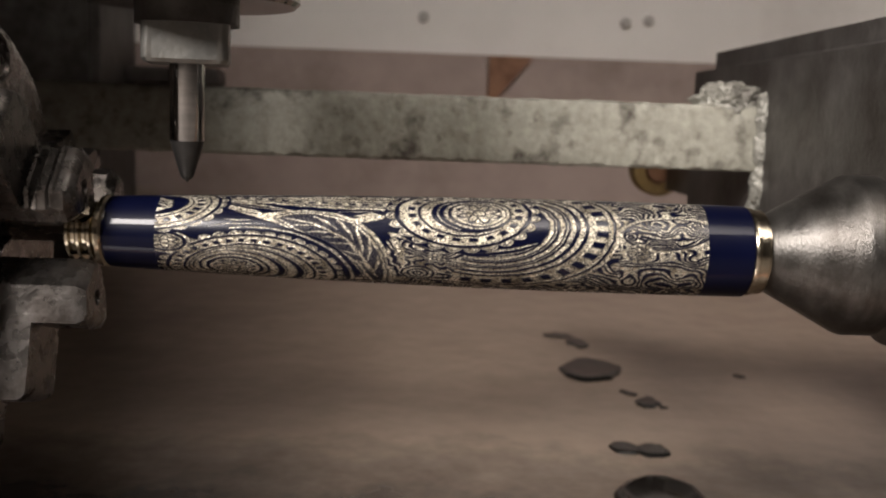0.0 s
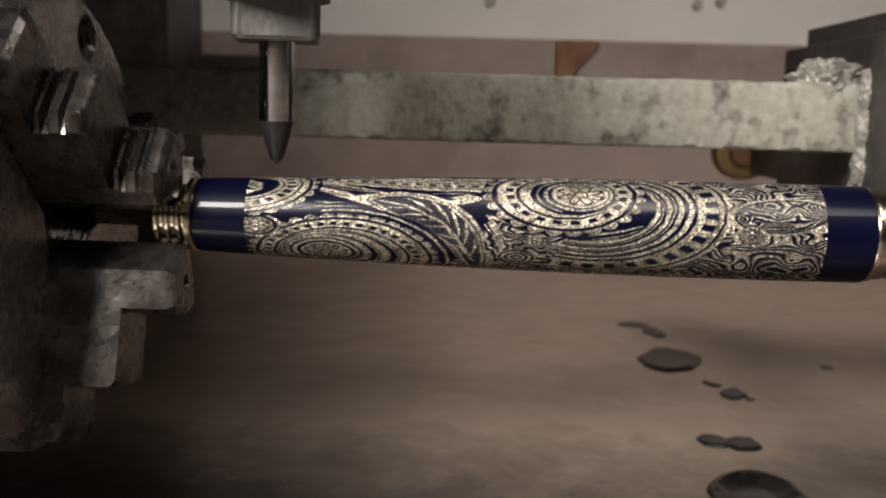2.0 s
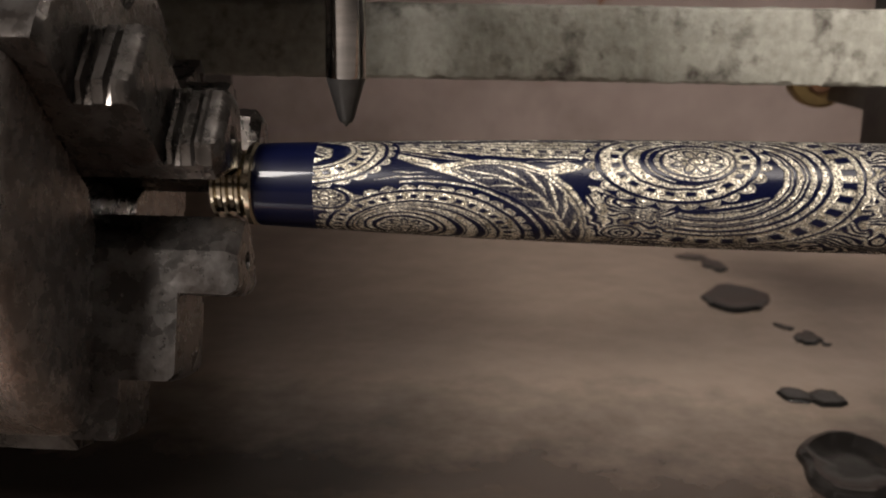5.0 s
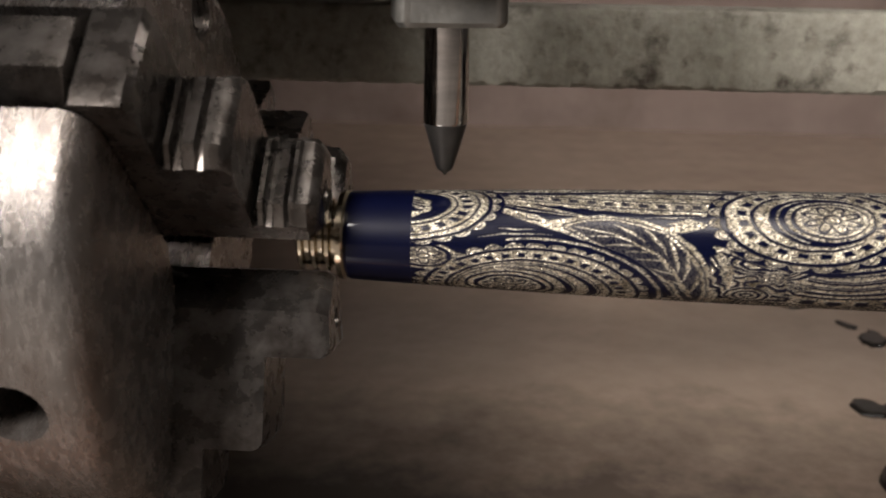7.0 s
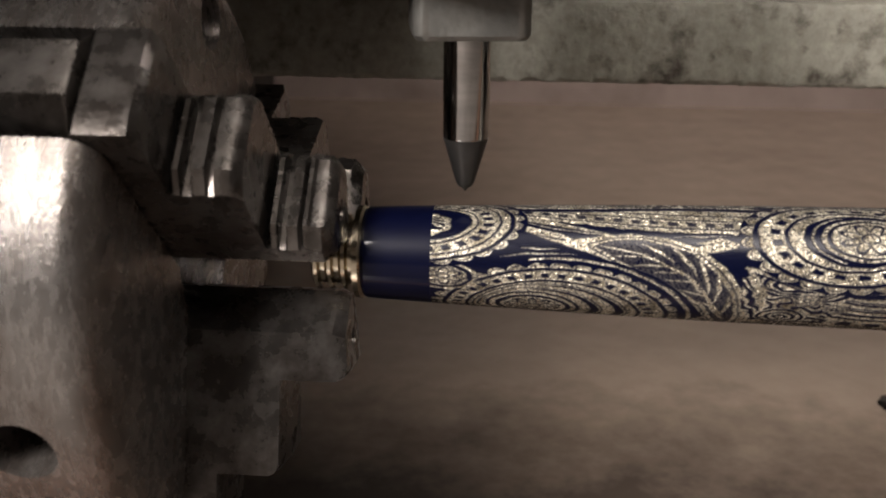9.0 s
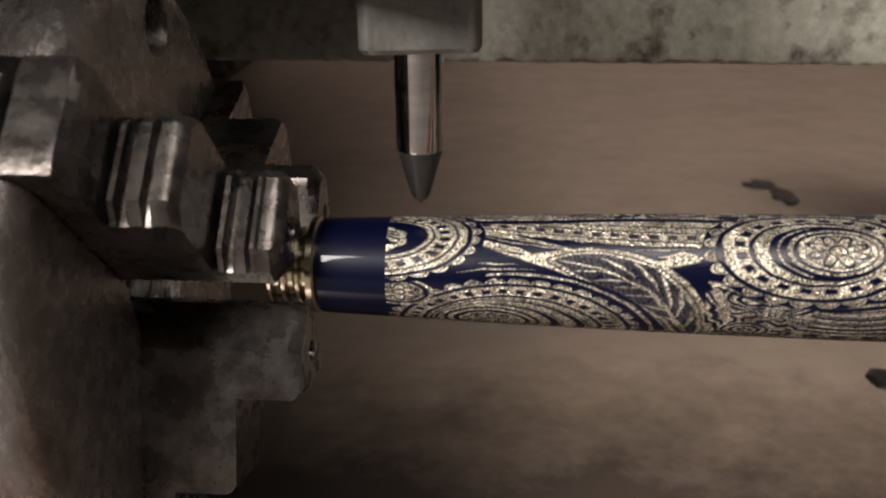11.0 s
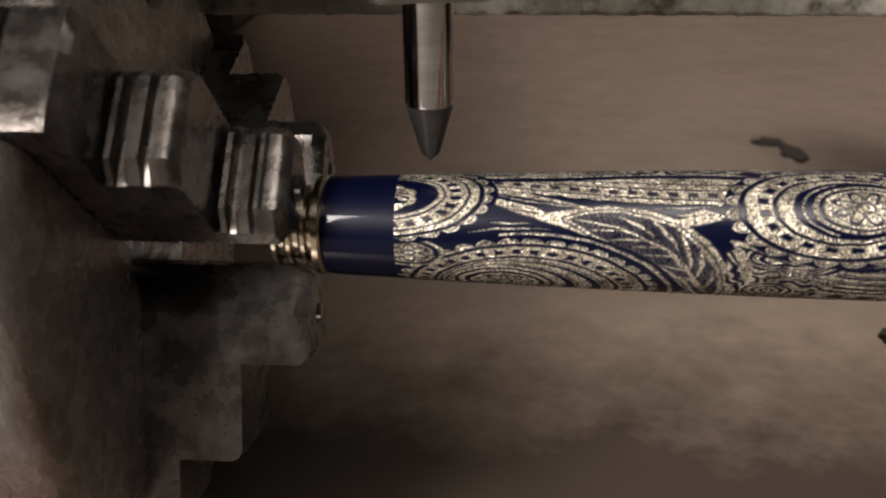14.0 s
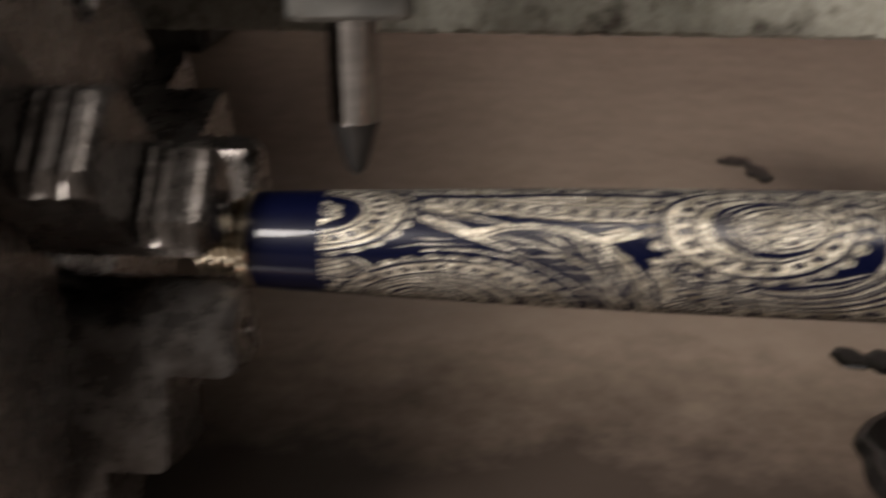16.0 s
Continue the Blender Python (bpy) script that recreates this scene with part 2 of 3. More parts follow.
# Dark wall above the panel, added unseen to dim what the tray reflects.
structure("upper_wall_unseen", box(-900, 900, 398, 410, 112, 940), ROOM, "plain dark workshop wall added out of view", "wall")
structure("wall_left", box(-915, -900, -900, 410, TRAY_Z - 12, 900), ROOM, "plain dark workshop wall added out of view", "wall")
structure("wall_right", box(900, 915, -900, 410, TRAY_Z - 12, 900), ROOM, "plain dark workshop wall added out of view", "wall")
structure("wall_front", box(-915, 915, -915, -900, TRAY_Z - 12, 900), ROOM, "plain dark workshop wall added out of view", "wall")
structure("ceiling", box(-915, 915, -915, 410, 940, 955), ROOM, "plain dark workshop ceiling", "ceiling")

# ---- the pen barrel ----
PEN_L, PAT_L, PAT_R, PEN_R = -50.4, -43.2, 30.9, 37.4


def pen_radius(x):
    u = x / 40.0
    return 6.271 + 0.506 * u - 0.483 * u * u


pen = thing("pen_barrel", "dark blue lacquered pen barrel engraved with gold paisley", "pen")
part("left_band", lathe([(PEN_L, 3.0), (PEN_L, pen_radius(PEN_L) - 0.25), (PEN_L + 0.3, pen_radius(PEN_L))] + [(x, pen_radius(x)) for x in np.linspace(PEN_L + 1, PAT_L, 8)] + [(PAT_L, 3.0)]), LACQUER, pen)
part("right_band", lathe([(PAT_R, 3.0)] + [(x, pen_radius(x)) for x in np.linspace(PAT_R, PEN_R - 0.3, 8)] + [(PEN_R, pen_radius(PEN_R) - 0.25), (PEN_R, 3.0)]), LACQUER, pen)


def fbm(u, v, seed, octaves=3):
    """Smooth value noise on arrays, about -1 to 1."""
    rng = np.random.RandomState(seed)
    total, power = np.zeros_like(u), 1.0
    for _ in range(octaves):
        table = rng.uniform(-1, 1, (64, 64))
        i, j = np.floor(u).astype(int), np.floor(v).astype(int)
        a, b = u - i, v - j
        a, b = a * a * (3 - 2 * a), b * b * (3 - 2 * b)
        i0, j0, i1, j1 = i % 64, j % 64, (i + 1) % 64, (j + 1) % 64
        total += power * ((table[i0, j0] * (1 - a) + table[i1, j0] * a) * (1 - b) + (table[i0, j1] * (1 - a) + table[i1, j1] * a) * b)
        u, v, power = u * 2.03 + 7.1, v * 2.03 + 3.7, power * 0.5
    return total


def soft(d, w=0.07):
    """1 inside a shape, 0 outside; d is the distance from its edge, in millimetres."""
    return np.clip(0.5 - d / w, 0, 1)


class Sheet:
    """The unrolled barrel: gold is 1 where the metal is bare and 0 where the lacquer stays."""

    def __init__(self, u, v):
        # a hand-drawn wobble
        self.u = u + 0.05 * fbm(u * 1.3, v * 1.3, 3)
        self.v = v + 0.05 * fbm(u * 1.3, v * 1.3, 4)
        self.gold = np.zeros_like(u)

    def paint(self, mask, value):
        self.gold = self.gold * (1 - mask) + value * mask

    def ring(self, cu, cv):
        du, dv = self.u - cu, self.v - cv
        return np.hypot(du, dv), np.arctan2(dv, du)

    def patch(self, outline):
        """Signed distance to a closed outline, below zero inside."""
        best, inside = np.full_like(self.u, 1e9), np.zeros(self.u.shape, bool)
        for (ax, ay), (bx, by) in zip(outline, outline[1:] + outline[:1]):
            ex, ey = bx - ax, by - ay
            du, dv = self.u - ax, self.v - ay
            k = np.clip((du * ex + dv * ey) / (ex * ex + ey * ey), 0, 1)
            best = np.minimum(best, np.hypot(du - k * ex, dv - k * ey))
            if ey:
                inside ^= ((ay > self.v) != (by > self.v)) & (self.u < ax + ex * dv / ey)
        return np.where(inside, -best, best)

    def stroke(self, a, b, wide=0.1, bend=0.0, value=1.0, clip=None):
        """A tapering stroke from a to b."""
        ax, ay = a
        bx, by = b[0] - ax, b[1] - ay
        n = math.hypot(bx, by)
        du, dv = self.u - ax, self.v - ay
        s = (du * bx + dv * by) / n ** 2
        off = (dv * bx - du * by) / n - bend * 4 * s * (1 - s)
        m = soft(np.abs(off) - wide * (1.0 - 0.7 * np.abs(2 * s - 0.9))) * ((s > 0) & (s < 1))
        self.paint(m if clip is None else m * clip, value)

    def flower(self, cu, cv, r, petals=8):
        d, a = self.ring(cu, cv)
        self.paint(soft(d - r), 1.0)
        wave = np.abs(np.sin(a * petals / 2))
        self.paint(soft(np.abs(d - r * (0.36 + 0.46 * wave)) - 0.06 * r), 0.0)
        self.paint(soft(np.abs(d - r * 0.24) - 0.05), 0.0)
        self.paint(soft(np.abs(d - r * (0.80 + 0.07 * wave)) - 0.035), 0.15)

    def beads(self, d, a, r0, r1, count, turn=0.0):
        """A gold band with a row of dark windows."""
        self.paint(soft(np.maximum(r0 - d, d - r1)), 1.0)
        k = np.abs(((a * count / (2 * np.pi) + turn) % 1.0) - 0.5)
        mid, half = (r0 + r1) / 2, (r1 - r0) / 2
        arc = 2 * np.pi * mid / count
        self.paint(soft(np.maximum(np.abs(d - mid) - half * 0.5, k * arc - arc * 0.24), 0.1), 0.0)

    def scallops(self, d, a, r, size, count, turn=0.0):
        edge = r + size * np.sqrt(np.abs(np.sin(a * count / 2 + turn)))
        self.paint(soft(d - edge), 1.0)
        self.paint(soft(np.abs(d - edge + 0.22) - 0.035), 0.1)
        self.paint(soft(np.abs(d - r) - 0.11), 0.0)

    def rosette(self, cu, cv, k, lean=-1.0, petals=8):
        """A paisley's head: scallops, two dotted rings, a crescent of lacquer and a flower, all nested and leaning to one side."""
        d, a = self.ring(cu + 1.1 * k * lean, cv)
        self.paint(soft(d - 5.55 * k), 0.0)
        self.scallops(d, a, 4.75 * k, 0.75 * k, 24)
        self.paint(soft(d - 4.75 * k), 1.0)
        self.paint(soft(np.abs(d - 4.68 * k) - 0.12 * k), 0.0)
        d, a = self.ring(cu + 0.95 * k * lean, cv)
        self.paint(soft(np.abs(d - 4.35 * k) - 0.07), 1.0)
        self.beads(d, a, 3.35 * k, 4.3 * k, 20)
        self.paint(soft(np.abs(d - 3.28 * k) - 0.1 * k), 0.0)
        d, a = self.ring(cu + 0.6 * k * lean, cv)
        self.paint(soft(d - 3.1 * k), 1.0)
        d, a = self.ring(cu + 0.52 * k * lean, cv)
        self.paint(soft(d - 2.85 * k), 0.0)
        d2, a2 = self.ring(cu + 0.3 * k * lean, cv)
        self.paint(soft(np.abs(d2 - 2.62 * k) - 0.07) * (np.cos(a2) * lean > 0.35), 0.9)
        d, a = self.ring(cu + 0.12 * k * lean, cv)
        self.paint(soft(d - 2.35 * k), 1.0)
        self.paint(soft(np.abs(d - 1.98 * k) - 0.1 * k), 0.0)
        self.flower(cu, cv, 1.9 * k, petals)

    def zebra(self, mask, pitch, seed, twist=2.2, scale=0.42, slant=(0.25, 1.0)):
        """Wavy parallel lines."""
        w = self.u * slant[0] + self.v * slant[1] + twist * fbm(self.u * scale, self.v * scale, seed, 2)
        self.paint(mask, soft(np.abs((w / pitch) % 1.0 - 0.5) * pitch - pitch * 0.26, 0.1))


def ornament(u, v):
    """The paisley drawing over the unrolled barrel; u along (halved), v round, in millimetres, v = 0 at the front."""
    s = Sheet(u, v)
    # ground: an all-over filling of curls
    s.zebra(np.ones_like(u), 0.95, 11, 2.8, 0.4)
    d, a = s.ring(-2.0, 14.5)
    s.paint(soft(d - 6.5), 0.0)
    # motifs on the side turned away
    for cu, cv, k in ((-17.0, 16.0, 0.9), (-4.0, 15.0, 1.0), (9.0, 14.0, 0.9), (-20.0, -14.5, 0.8), (2.5, -13.5, 1.0), (12.5, -11.0, 0.8)):
        s.rosette(cu, cv, k)
    # lacquer ground between the three big paisleys
    s.paint(soft(np.maximum(np.abs(s.v - 1.5) - 6.3, s.u + 5.2)), 0.0)
    # dotted border along the top, above the leaf
    edge = 4.75 + 1.35 * np.clip((-s.u - 6.5) / 9.5, 0, 2) ** 2
    band = (s.v - edge)
    on = soft(s.u + 5.6, 0.2)
    scal = 0.13 * np.abs(np.sin(s.u * 2.6))
    s.paint(soft(-band + 0.25 - scal) * on * soft(s.v - 9.2), 1.0)
    for at in (0.72, 1.85, 2.6):
        s.paint(soft(np.abs(band - at) - 0.055) * on, 0.0)
    k = np.abs((s.u / 0.95) % 1.0 - 0.5) * 0.95
    s.paint(soft(np.maximum(np.abs(band - 1.28) - 0.27, k - 0.24), 0.1) * on, 0.05)
    s.paint(soft(np.abs(s.v - 8.55 - 0.2 * np.sin(s.u * 0.5)) - 0.33), 0.0)
    # gold wedge, lacquer triangle and strips between the leaf and the left paisleys
    s.stroke((-18.6, 5.9), (-13.2, 2.0), 0.5, 0.15)
    s.stroke((-17.2, 4.6), (-12.4, 2.4), 0.07, 0.1, 0.0)
    s.stroke((-19.0, 7.3), (-13.2, 4.6), 0.5, -0.2)
    s.stroke((-18.4, 6.6), (-13.6, 4.75), 0.12, -0.15, 0.0)
    s.paint(soft(np.abs(s.u + 8.2) - 1.35) * soft(np.abs(s.v - 4.72 - (s.u + 8) * 0.03) - 0.3), 0.0)
    s.stroke((-9.9, 4.55), (-7.0, 4.75), 0.09)
    s.paint(soft(np.maximum(np.abs(s.u + 7.6) * 0.5 + np.abs(s.v - 3.95) - 0.62, -9)), 1.0)
    # lower left paisley: nested rings whose tail runs to the right
    d, a = s.ring(-16.0, -5.2)
    s.paint(soft(d - 7.4), 0.0)
    s.paint(soft(np.abs(d - 7.15) - 0.12) * (s.u > -17.5), 1.0)
    s.scallops(d, a, 6.0, 0.72, 34, 0.4)
    s.paint(soft(d - 6.0), 1.0)
    s.paint(soft(np.abs(d - 5.95) - 0.1), 0.0)
    d, a = s.ring(-16.15, -5.2)
    s.beads(d, a, 4.75, 5.7, 36)
    s.paint(soft(np.abs(d - 4.66) - 0.1), 0.0)
    for j, r in enumerate((4.2, 3.8, 3.4, 3.0)):
        d, a = s.ring(-16.3 - 0.25 * j, -5.1 + 0.12 * j)
        s.paint(soft(d - r), float(j % 2))
        s.paint(soft(np.abs(d - r + 0.14) - 0.06), 1.0)
    d, a = s.ring(-17.2, -4.6)
    s.paint(soft(d - 2.55), 0.0)
    s.paint(soft(np.abs(d - 2.2) - 0.16), 1.0)
    s.flower(-17.2, -4.6, 1.75, 10)
    s.flower(-22.0, -0.6, 1.25, 6)
    d, a = s.ring(-22.0, -0.6)
    s.paint(soft(np.abs(d - 1.45) - 0.1), 0.0)
    s.paint(soft(np.abs(d - 1.68) - 0.12), 1.0)
    # the feathered leaf
    rim = [(-15.8, 3.9), (-14.1, 4.4), (-12.2, 4.9), (-10.3, 4.5), (-8.7, 3.5), (-7.3, 1.6), (-6.25, -1.1), (-5.7, -4.2), (-5.9, -6.5), (-7.6, -6.5), (-8.2, -4.4), (-9.0, -2.0), (-10.6, 0.1), (-13.0, 1.75)]
    blade = [(-14.1, 3.45), (-13.0, 4.05), (-11.6, 4.2), (-10.3, 3.6), (-9.0, 2.8), (-7.85, 1.1), (-6.95, -1.1), (-6.6, -4.2), (-6.7, -6.2), (-7.3, -6.2), (-7.7, -4.6), (-8.3, -2.6), (-9.8, -0.75), (-11.3, 0.75), (-12.7, 1.95)]
    s.paint(soft(s.patch(rim)), 1.0)
    inner = soft(s.patch(blade))
    s.paint(soft(np.abs(s.patch(blade) - 0.3) - 0.05), 0.1)
    hatch = 0.02 + 0.16 * np.abs(np.sin(s.u * 13.0 + s.v * 3)) * np.abs(np.sin(s.v * 16.0 - s.u * 3))
    s.paint(inner, hatch)
    rib = [(-13.9, 3.5), (-11.9, 2.85), (-10.5, 1.8), (-9.15, 0.5), (-8.1, -1.8), (-7.3, -4.4)]
    for i, (p, q) in enumerate(zip(rib, rib[1:])):
        s.stroke(p, (q[0] + (q[0] - p[0]) * 0.3, q[1] + (q[1] - p[1]) * 0.3), 0.1 + 0.035 * i, clip=inner)
    for p, q in (((-11.65, 3.8), (-9.9, 1.9)), ((-10.0, 3.35), (-8.7, 0.5)), ((-8.65, 2.2), (-8.1, -1.3)), ((-7.7, 0.9), (-7.75, -2.2)), ((-7.05, -1.3), (-7.3, -4.0))):
        s.stroke(p, q, 0.14, 0.12, clip=inner)
    for p, q in (((-13.0, 2.45), (-10.9, 2.3)), ((-12.0, 1.5), (-9.7, 1.5)), ((-11.0, 0.8), (-9.2, 0.8)), ((-10.3, 0.1), (-8.6, -0.1)), ((-9.6, -0.95), (-8.1, -1.7)), ((-8.6, -2.2), (-7.8, -3.0))):
        s.stroke(p, q, 0.11, 0.1, clip=inner)
    d, a = s.ring(-16.0, -5.2)
    s.paint(soft(np.abs(d - 7.5) - 0.1) * soft(-14.8 - s.u) * soft(-5.5 - s.v), 0.0)
    s.paint(soft(np.abs(d - 6.72) - 0.12) * soft(-17.0 - s.u) * soft(-5.5 - s.v), 0.0)
    # two fine lines in the lacquer beside it, and the gold tip towards the head
    s.stroke((-17.9, 3.0), (-15.9, 2.95), 0.1)
    s.stroke((-19.0, 1.95), (-15.0, 2.35), 0.1, 0.3)
    s.stroke((-9.1, 3.3), (-6.7, 3.75), 0.42, -0.1)
    # upper left paisley, cut off by the plain band
    d, a = s.ring(-23.3, 6.2)
    s.paint(soft(d - 5.75), 0.0)
    s.scallops(d, a, 4.95, 0.6, 26)
    s.paint(soft(d - 4.95), 1.0)
    s.paint(soft(np.abs(d - 4.9) - 0.09), 0.0)
    s.paint(soft(np.abs(d - 4.3) - 0.06), 0.0)
    s.beads(d, a, 3.1, 4.2, 24)
    s.paint(soft(np.abs(d - 3.02) - 0.09), 0.0)
    d, a = s.ring(-23.2, 6.2)
    s.paint(soft(np.abs(d - 2.78) - 0.13), 1.0)
    s.paint(soft(d - 2.62), 0.0)
    d, a = s.ring(-23.5, 5.9)
    s.paint(soft(d - 1.75 - 0.16 * np.abs(np.sin(a * 4))), 1.0)
    s.zebra(soft(d - 1.5), 0.62, 5, 0.9, 0.8, (0.5, 1.0))
    # the tail of the middle paisley: bold stripes, a ladder and an outer line
    cu, cv = 0.7, 3.1
    d, a = s.ring(cu, cv)
    tail = soft(np.maximum(d - 9.4, -0.35 - (s.u - cu) * 0.8 + (s.v - cv) * 0.25))
    s.paint(tail, 0.0)
    lines = np.zeros_like(u)
    for r, w in ((4.45, 0.15), (4.78, 0.05), (5.2, 0.17), (5.55, 0.05), (5.95, 0.18), (6.62, 0.19), (7.25, 0.2), (8.65, 0.18), (9.2, 0.18)):
        lines = np.maximum(lines, soft(np.abs(d - r) - w))
    s.paint(tail, lines)
    rung = np.abs((a * 34 / (2 * np.pi)) % 1.0 - 0.5)
    s.paint(tail * soft(np.abs(d - 7.95) - 0.5), soft(0.26 - rung, 0.12) * 0.95)
    s.paint(tail * soft(np.abs(d - 7.42) - 0.15), 1.0)
    # feather strokes that fan out under the head
    under = soft(np.maximum(d - 4.3, s.v - 0.9)) * soft(-(s.u + 2.4))
    s.paint(under, 0.0)
    for k in range(5):
        s.stroke((-1.9 + 0.6 * k, -0.5 - 0.55 * k), (4.9 - 0.15 * k, 1.4 - 1.2 * k), 0.16, -0.6, clip=under)
    for k in range(3):
        s.stroke((0.8 + 0.8 * k, -0.85 - 0.45 * k), (4.0 + 0.25 * k, 0.5 - 1.1 * k), 0.1, -0.3, clip=under)
    # hooked leaf and eye beside it
    hook = soft(np.maximum(np.abs(s.u + 4.3) - 2.1, np.abs(s.v + 1.4) - 2.3))
    s.zebra(hook, 0.8, 21, 1.6, 0.6, (0.8, 0.6))
    s.stroke((-6.3, 1.7), (-2.4, -0.6), 0.34, 0.1)
    s.stroke((-6.1, 1.5), (-5.3, -2.9), 0.3, 0.25)
    s.stroke((-5.9, 1.2), (-3.2, -0.6), 0.09, 0.1, 0.0)
    d, a = s.ring(-4.2, -3.9)
    s.paint(soft(d - 1.35), 1.0)
    for r in (1.15, 0.7, 0.3):
        s.paint(soft(np.abs(d - r) - 0.09), 0.0)
    s.flower(-3.0, -1.5, 0.75, 6)
    s.flower(-1.6, -2.4, 0.6, 6)
    # the head of the middle paisley
    s.rosette(0.0, 4.86, 1.0)
    # right end: a leaf of restless lines among curls
    right = soft(10.0 - s.u, 0.2)
    s.zebra(right, 0.78, 31, 2.4, 0.45, (0.35, 0.8))
    e = (np.hypot((s.u - 13.4) / 3.1, (s.v - 2.7 - 0.12 * (s.u - 13.4)) / 2.0) - 1) * 2.3
    s.paint(soft(e - 0.45), 0.85)
    s.zebra(soft(e), 0.7, 37, 2.6, 0.55, (0.3, 0.8))
    s.paint(soft(np.abs(e - 0.02) - 0.07), 0.0)
    d, a = s.ring(11.3, 0.0)
    s.paint(soft(d - 1.2), 0.9)
    s.flower(11.3, 0.0, 1.0, 10)
    return s.gold


def engraving():
    """A fine sheet over the barrel, cut down where the metal is bare."""
    nx, nt = 1150, 540
    xs, th = np.linspace(PAT_L, PAT_R, nx), np.linspace(-np.pi, np.pi, nt + 1)[:-1]
    X, T = np.meshgrid(xs, th, indexing="ij")
    bare = ornament(X / 1.9, T * 6.0)
    # the cutter leaves the lines a little thinner than drawn
    thin = bare.copy()
    for di, dj in ((1, 0), (-1, 0), (0, 1), (0, -1)):
        thin = np.minimum(thin, np.roll(np.roll(bare, di, 0), dj, 1))
    bare = 0.35 * bare + 0.65 * thin
    rough = fbm(X * 5.0, T * 30.0, 51, 2)
    fine = fbm(X * 7.0, T * 42.0, 53, 2)
    bare = np.clip(bare * (0.88 + 0.5 * np.clip(rough + 0.25, -1, 0.28)) * np.clip(1.12 + 1.9 * fine, 0.1, 1.0), 0, 1)
    R = pen_radius(X) - bare * (0.06 + 0.04 * fbm(X * 9.0, T * 54.0, 52, 2))
    co = np.stack([X, -R * np.cos(T), R * np.sin(T)], -1).reshape(-1, 3) * MM
    i, j = np.meshgrid(np.arange(nx - 1) * nt, np.arange(nt), indexing="ij")
    k = (j + 1) % nt
    faces = np.stack([i + j, i + k, i + nt + k, i + nt + j], -1).reshape(-1).astype(np.int32)
    me = bpy.data.meshes.new("engraving")
    me.vertices.add(len(co))
    me.vertices.foreach_set("co", co.ravel())
    me.loops.add(len(faces))
    me.loops.foreach_set("vertex_index", faces)
    me.polygons.add(len(faces) // 4)
    me.polygons.foreach_set("loop_start", np.arange(0, len(faces), 4, dtype=np.int32))
    me.update(calc_edges=True)
    me.attributes.new("bare", "FLOAT", "POINT").data.foreach_set("value", bare.ravel())
    me.polygons.foreach_set("use_smooth", np.ones(len(faces) // 4, dtype=bool))
    me.materials.append(ENGRAVED)
    ob = new("engraving", me)
    ob.parent = pen
    ob["label"] = "gold paisley engraving cut through blue lacquer"
    return ob


engraving()
part("brass_ring", lathe([(37.4, 2.5), (37.4, 5.95), (37.7, 6.15), (38.0, 6.15), (38.15, 5.95), (39.3, 5.95), (39.45, 5.8), (39.6, 5.8), (39.75, 5.5), (39.75, 2.5)]), BRASS, pen, "polished brass end ring")
thread = [(-55.8, 2.0), (-55.8, 3.5)]
for k in range(3):
    x = -55.7 + k * 1.45
    thread += [(x, 3.6), (x + 0.25, 4.05), (x + 0.6, 4.05), (x + 0.85, 3.45), (x + 1.3, 3.45)]
part("threaded_nipple", lathe(thread + [(-51.4, 3.8), (-51.3, 4.9), (-50.7, 5.0), (-50.4, 4.7), (-50.4, 2.0)]), BRASS, pen, "brass threaded nipple with a collar")

# ---- the chuck ----
JAW_TURNS = (45.0, -75.0, 165.0)
chuck = thing("lathe_chuck", "worn oily steel three-jaw lathe chuck", "chuck")
R_BODY = 30.5
body = part("body", lathe([(-120, 8), (-120, R_BODY), (-71.0, R_BODY), (-70.0, 30.25), (-69.15, 29.6), (-68.5, 28.7), (-68.15, 27.6), (-68.1, 26.8), (-68.1, 8)], 160, closed=True), CHUCK, chuck)


def toward(turn):
    """Local (x, across, out) to the world for a jaw that points at turn degrees above the viewer's side."""
    a = radians(turn)
    return Matrix(((1, 0, 0, 0), (0, -math.sin(a), -math.cos(a), 0), (0, -math.cos(a), math.sin(a), 0), (0, 0, 0, 1)))


cutters = []
for turn in JAW_TURNS:
    cutters.append(part("cutter", move(box(-86, -60, -5.45, 5.45, 4, 40), toward(turn)), CHUCK))
for turn in (-17.0, 103.0, 223.0):
    cutters.append(part("cutter", move(move(lathe([(12, 3.2), (40, 3.2)], 32, "z"), Matrix.Translation((-0.0755, 0, 0))), toward(turn)), CHUCK))
cutters.append(part("cutter", move(lathe([(-84, 3.3), (-60, 3.3)], 32), Matrix.Translation((0, 0.0075, 0.0233))), CHUCK))
carve(body, cutters)


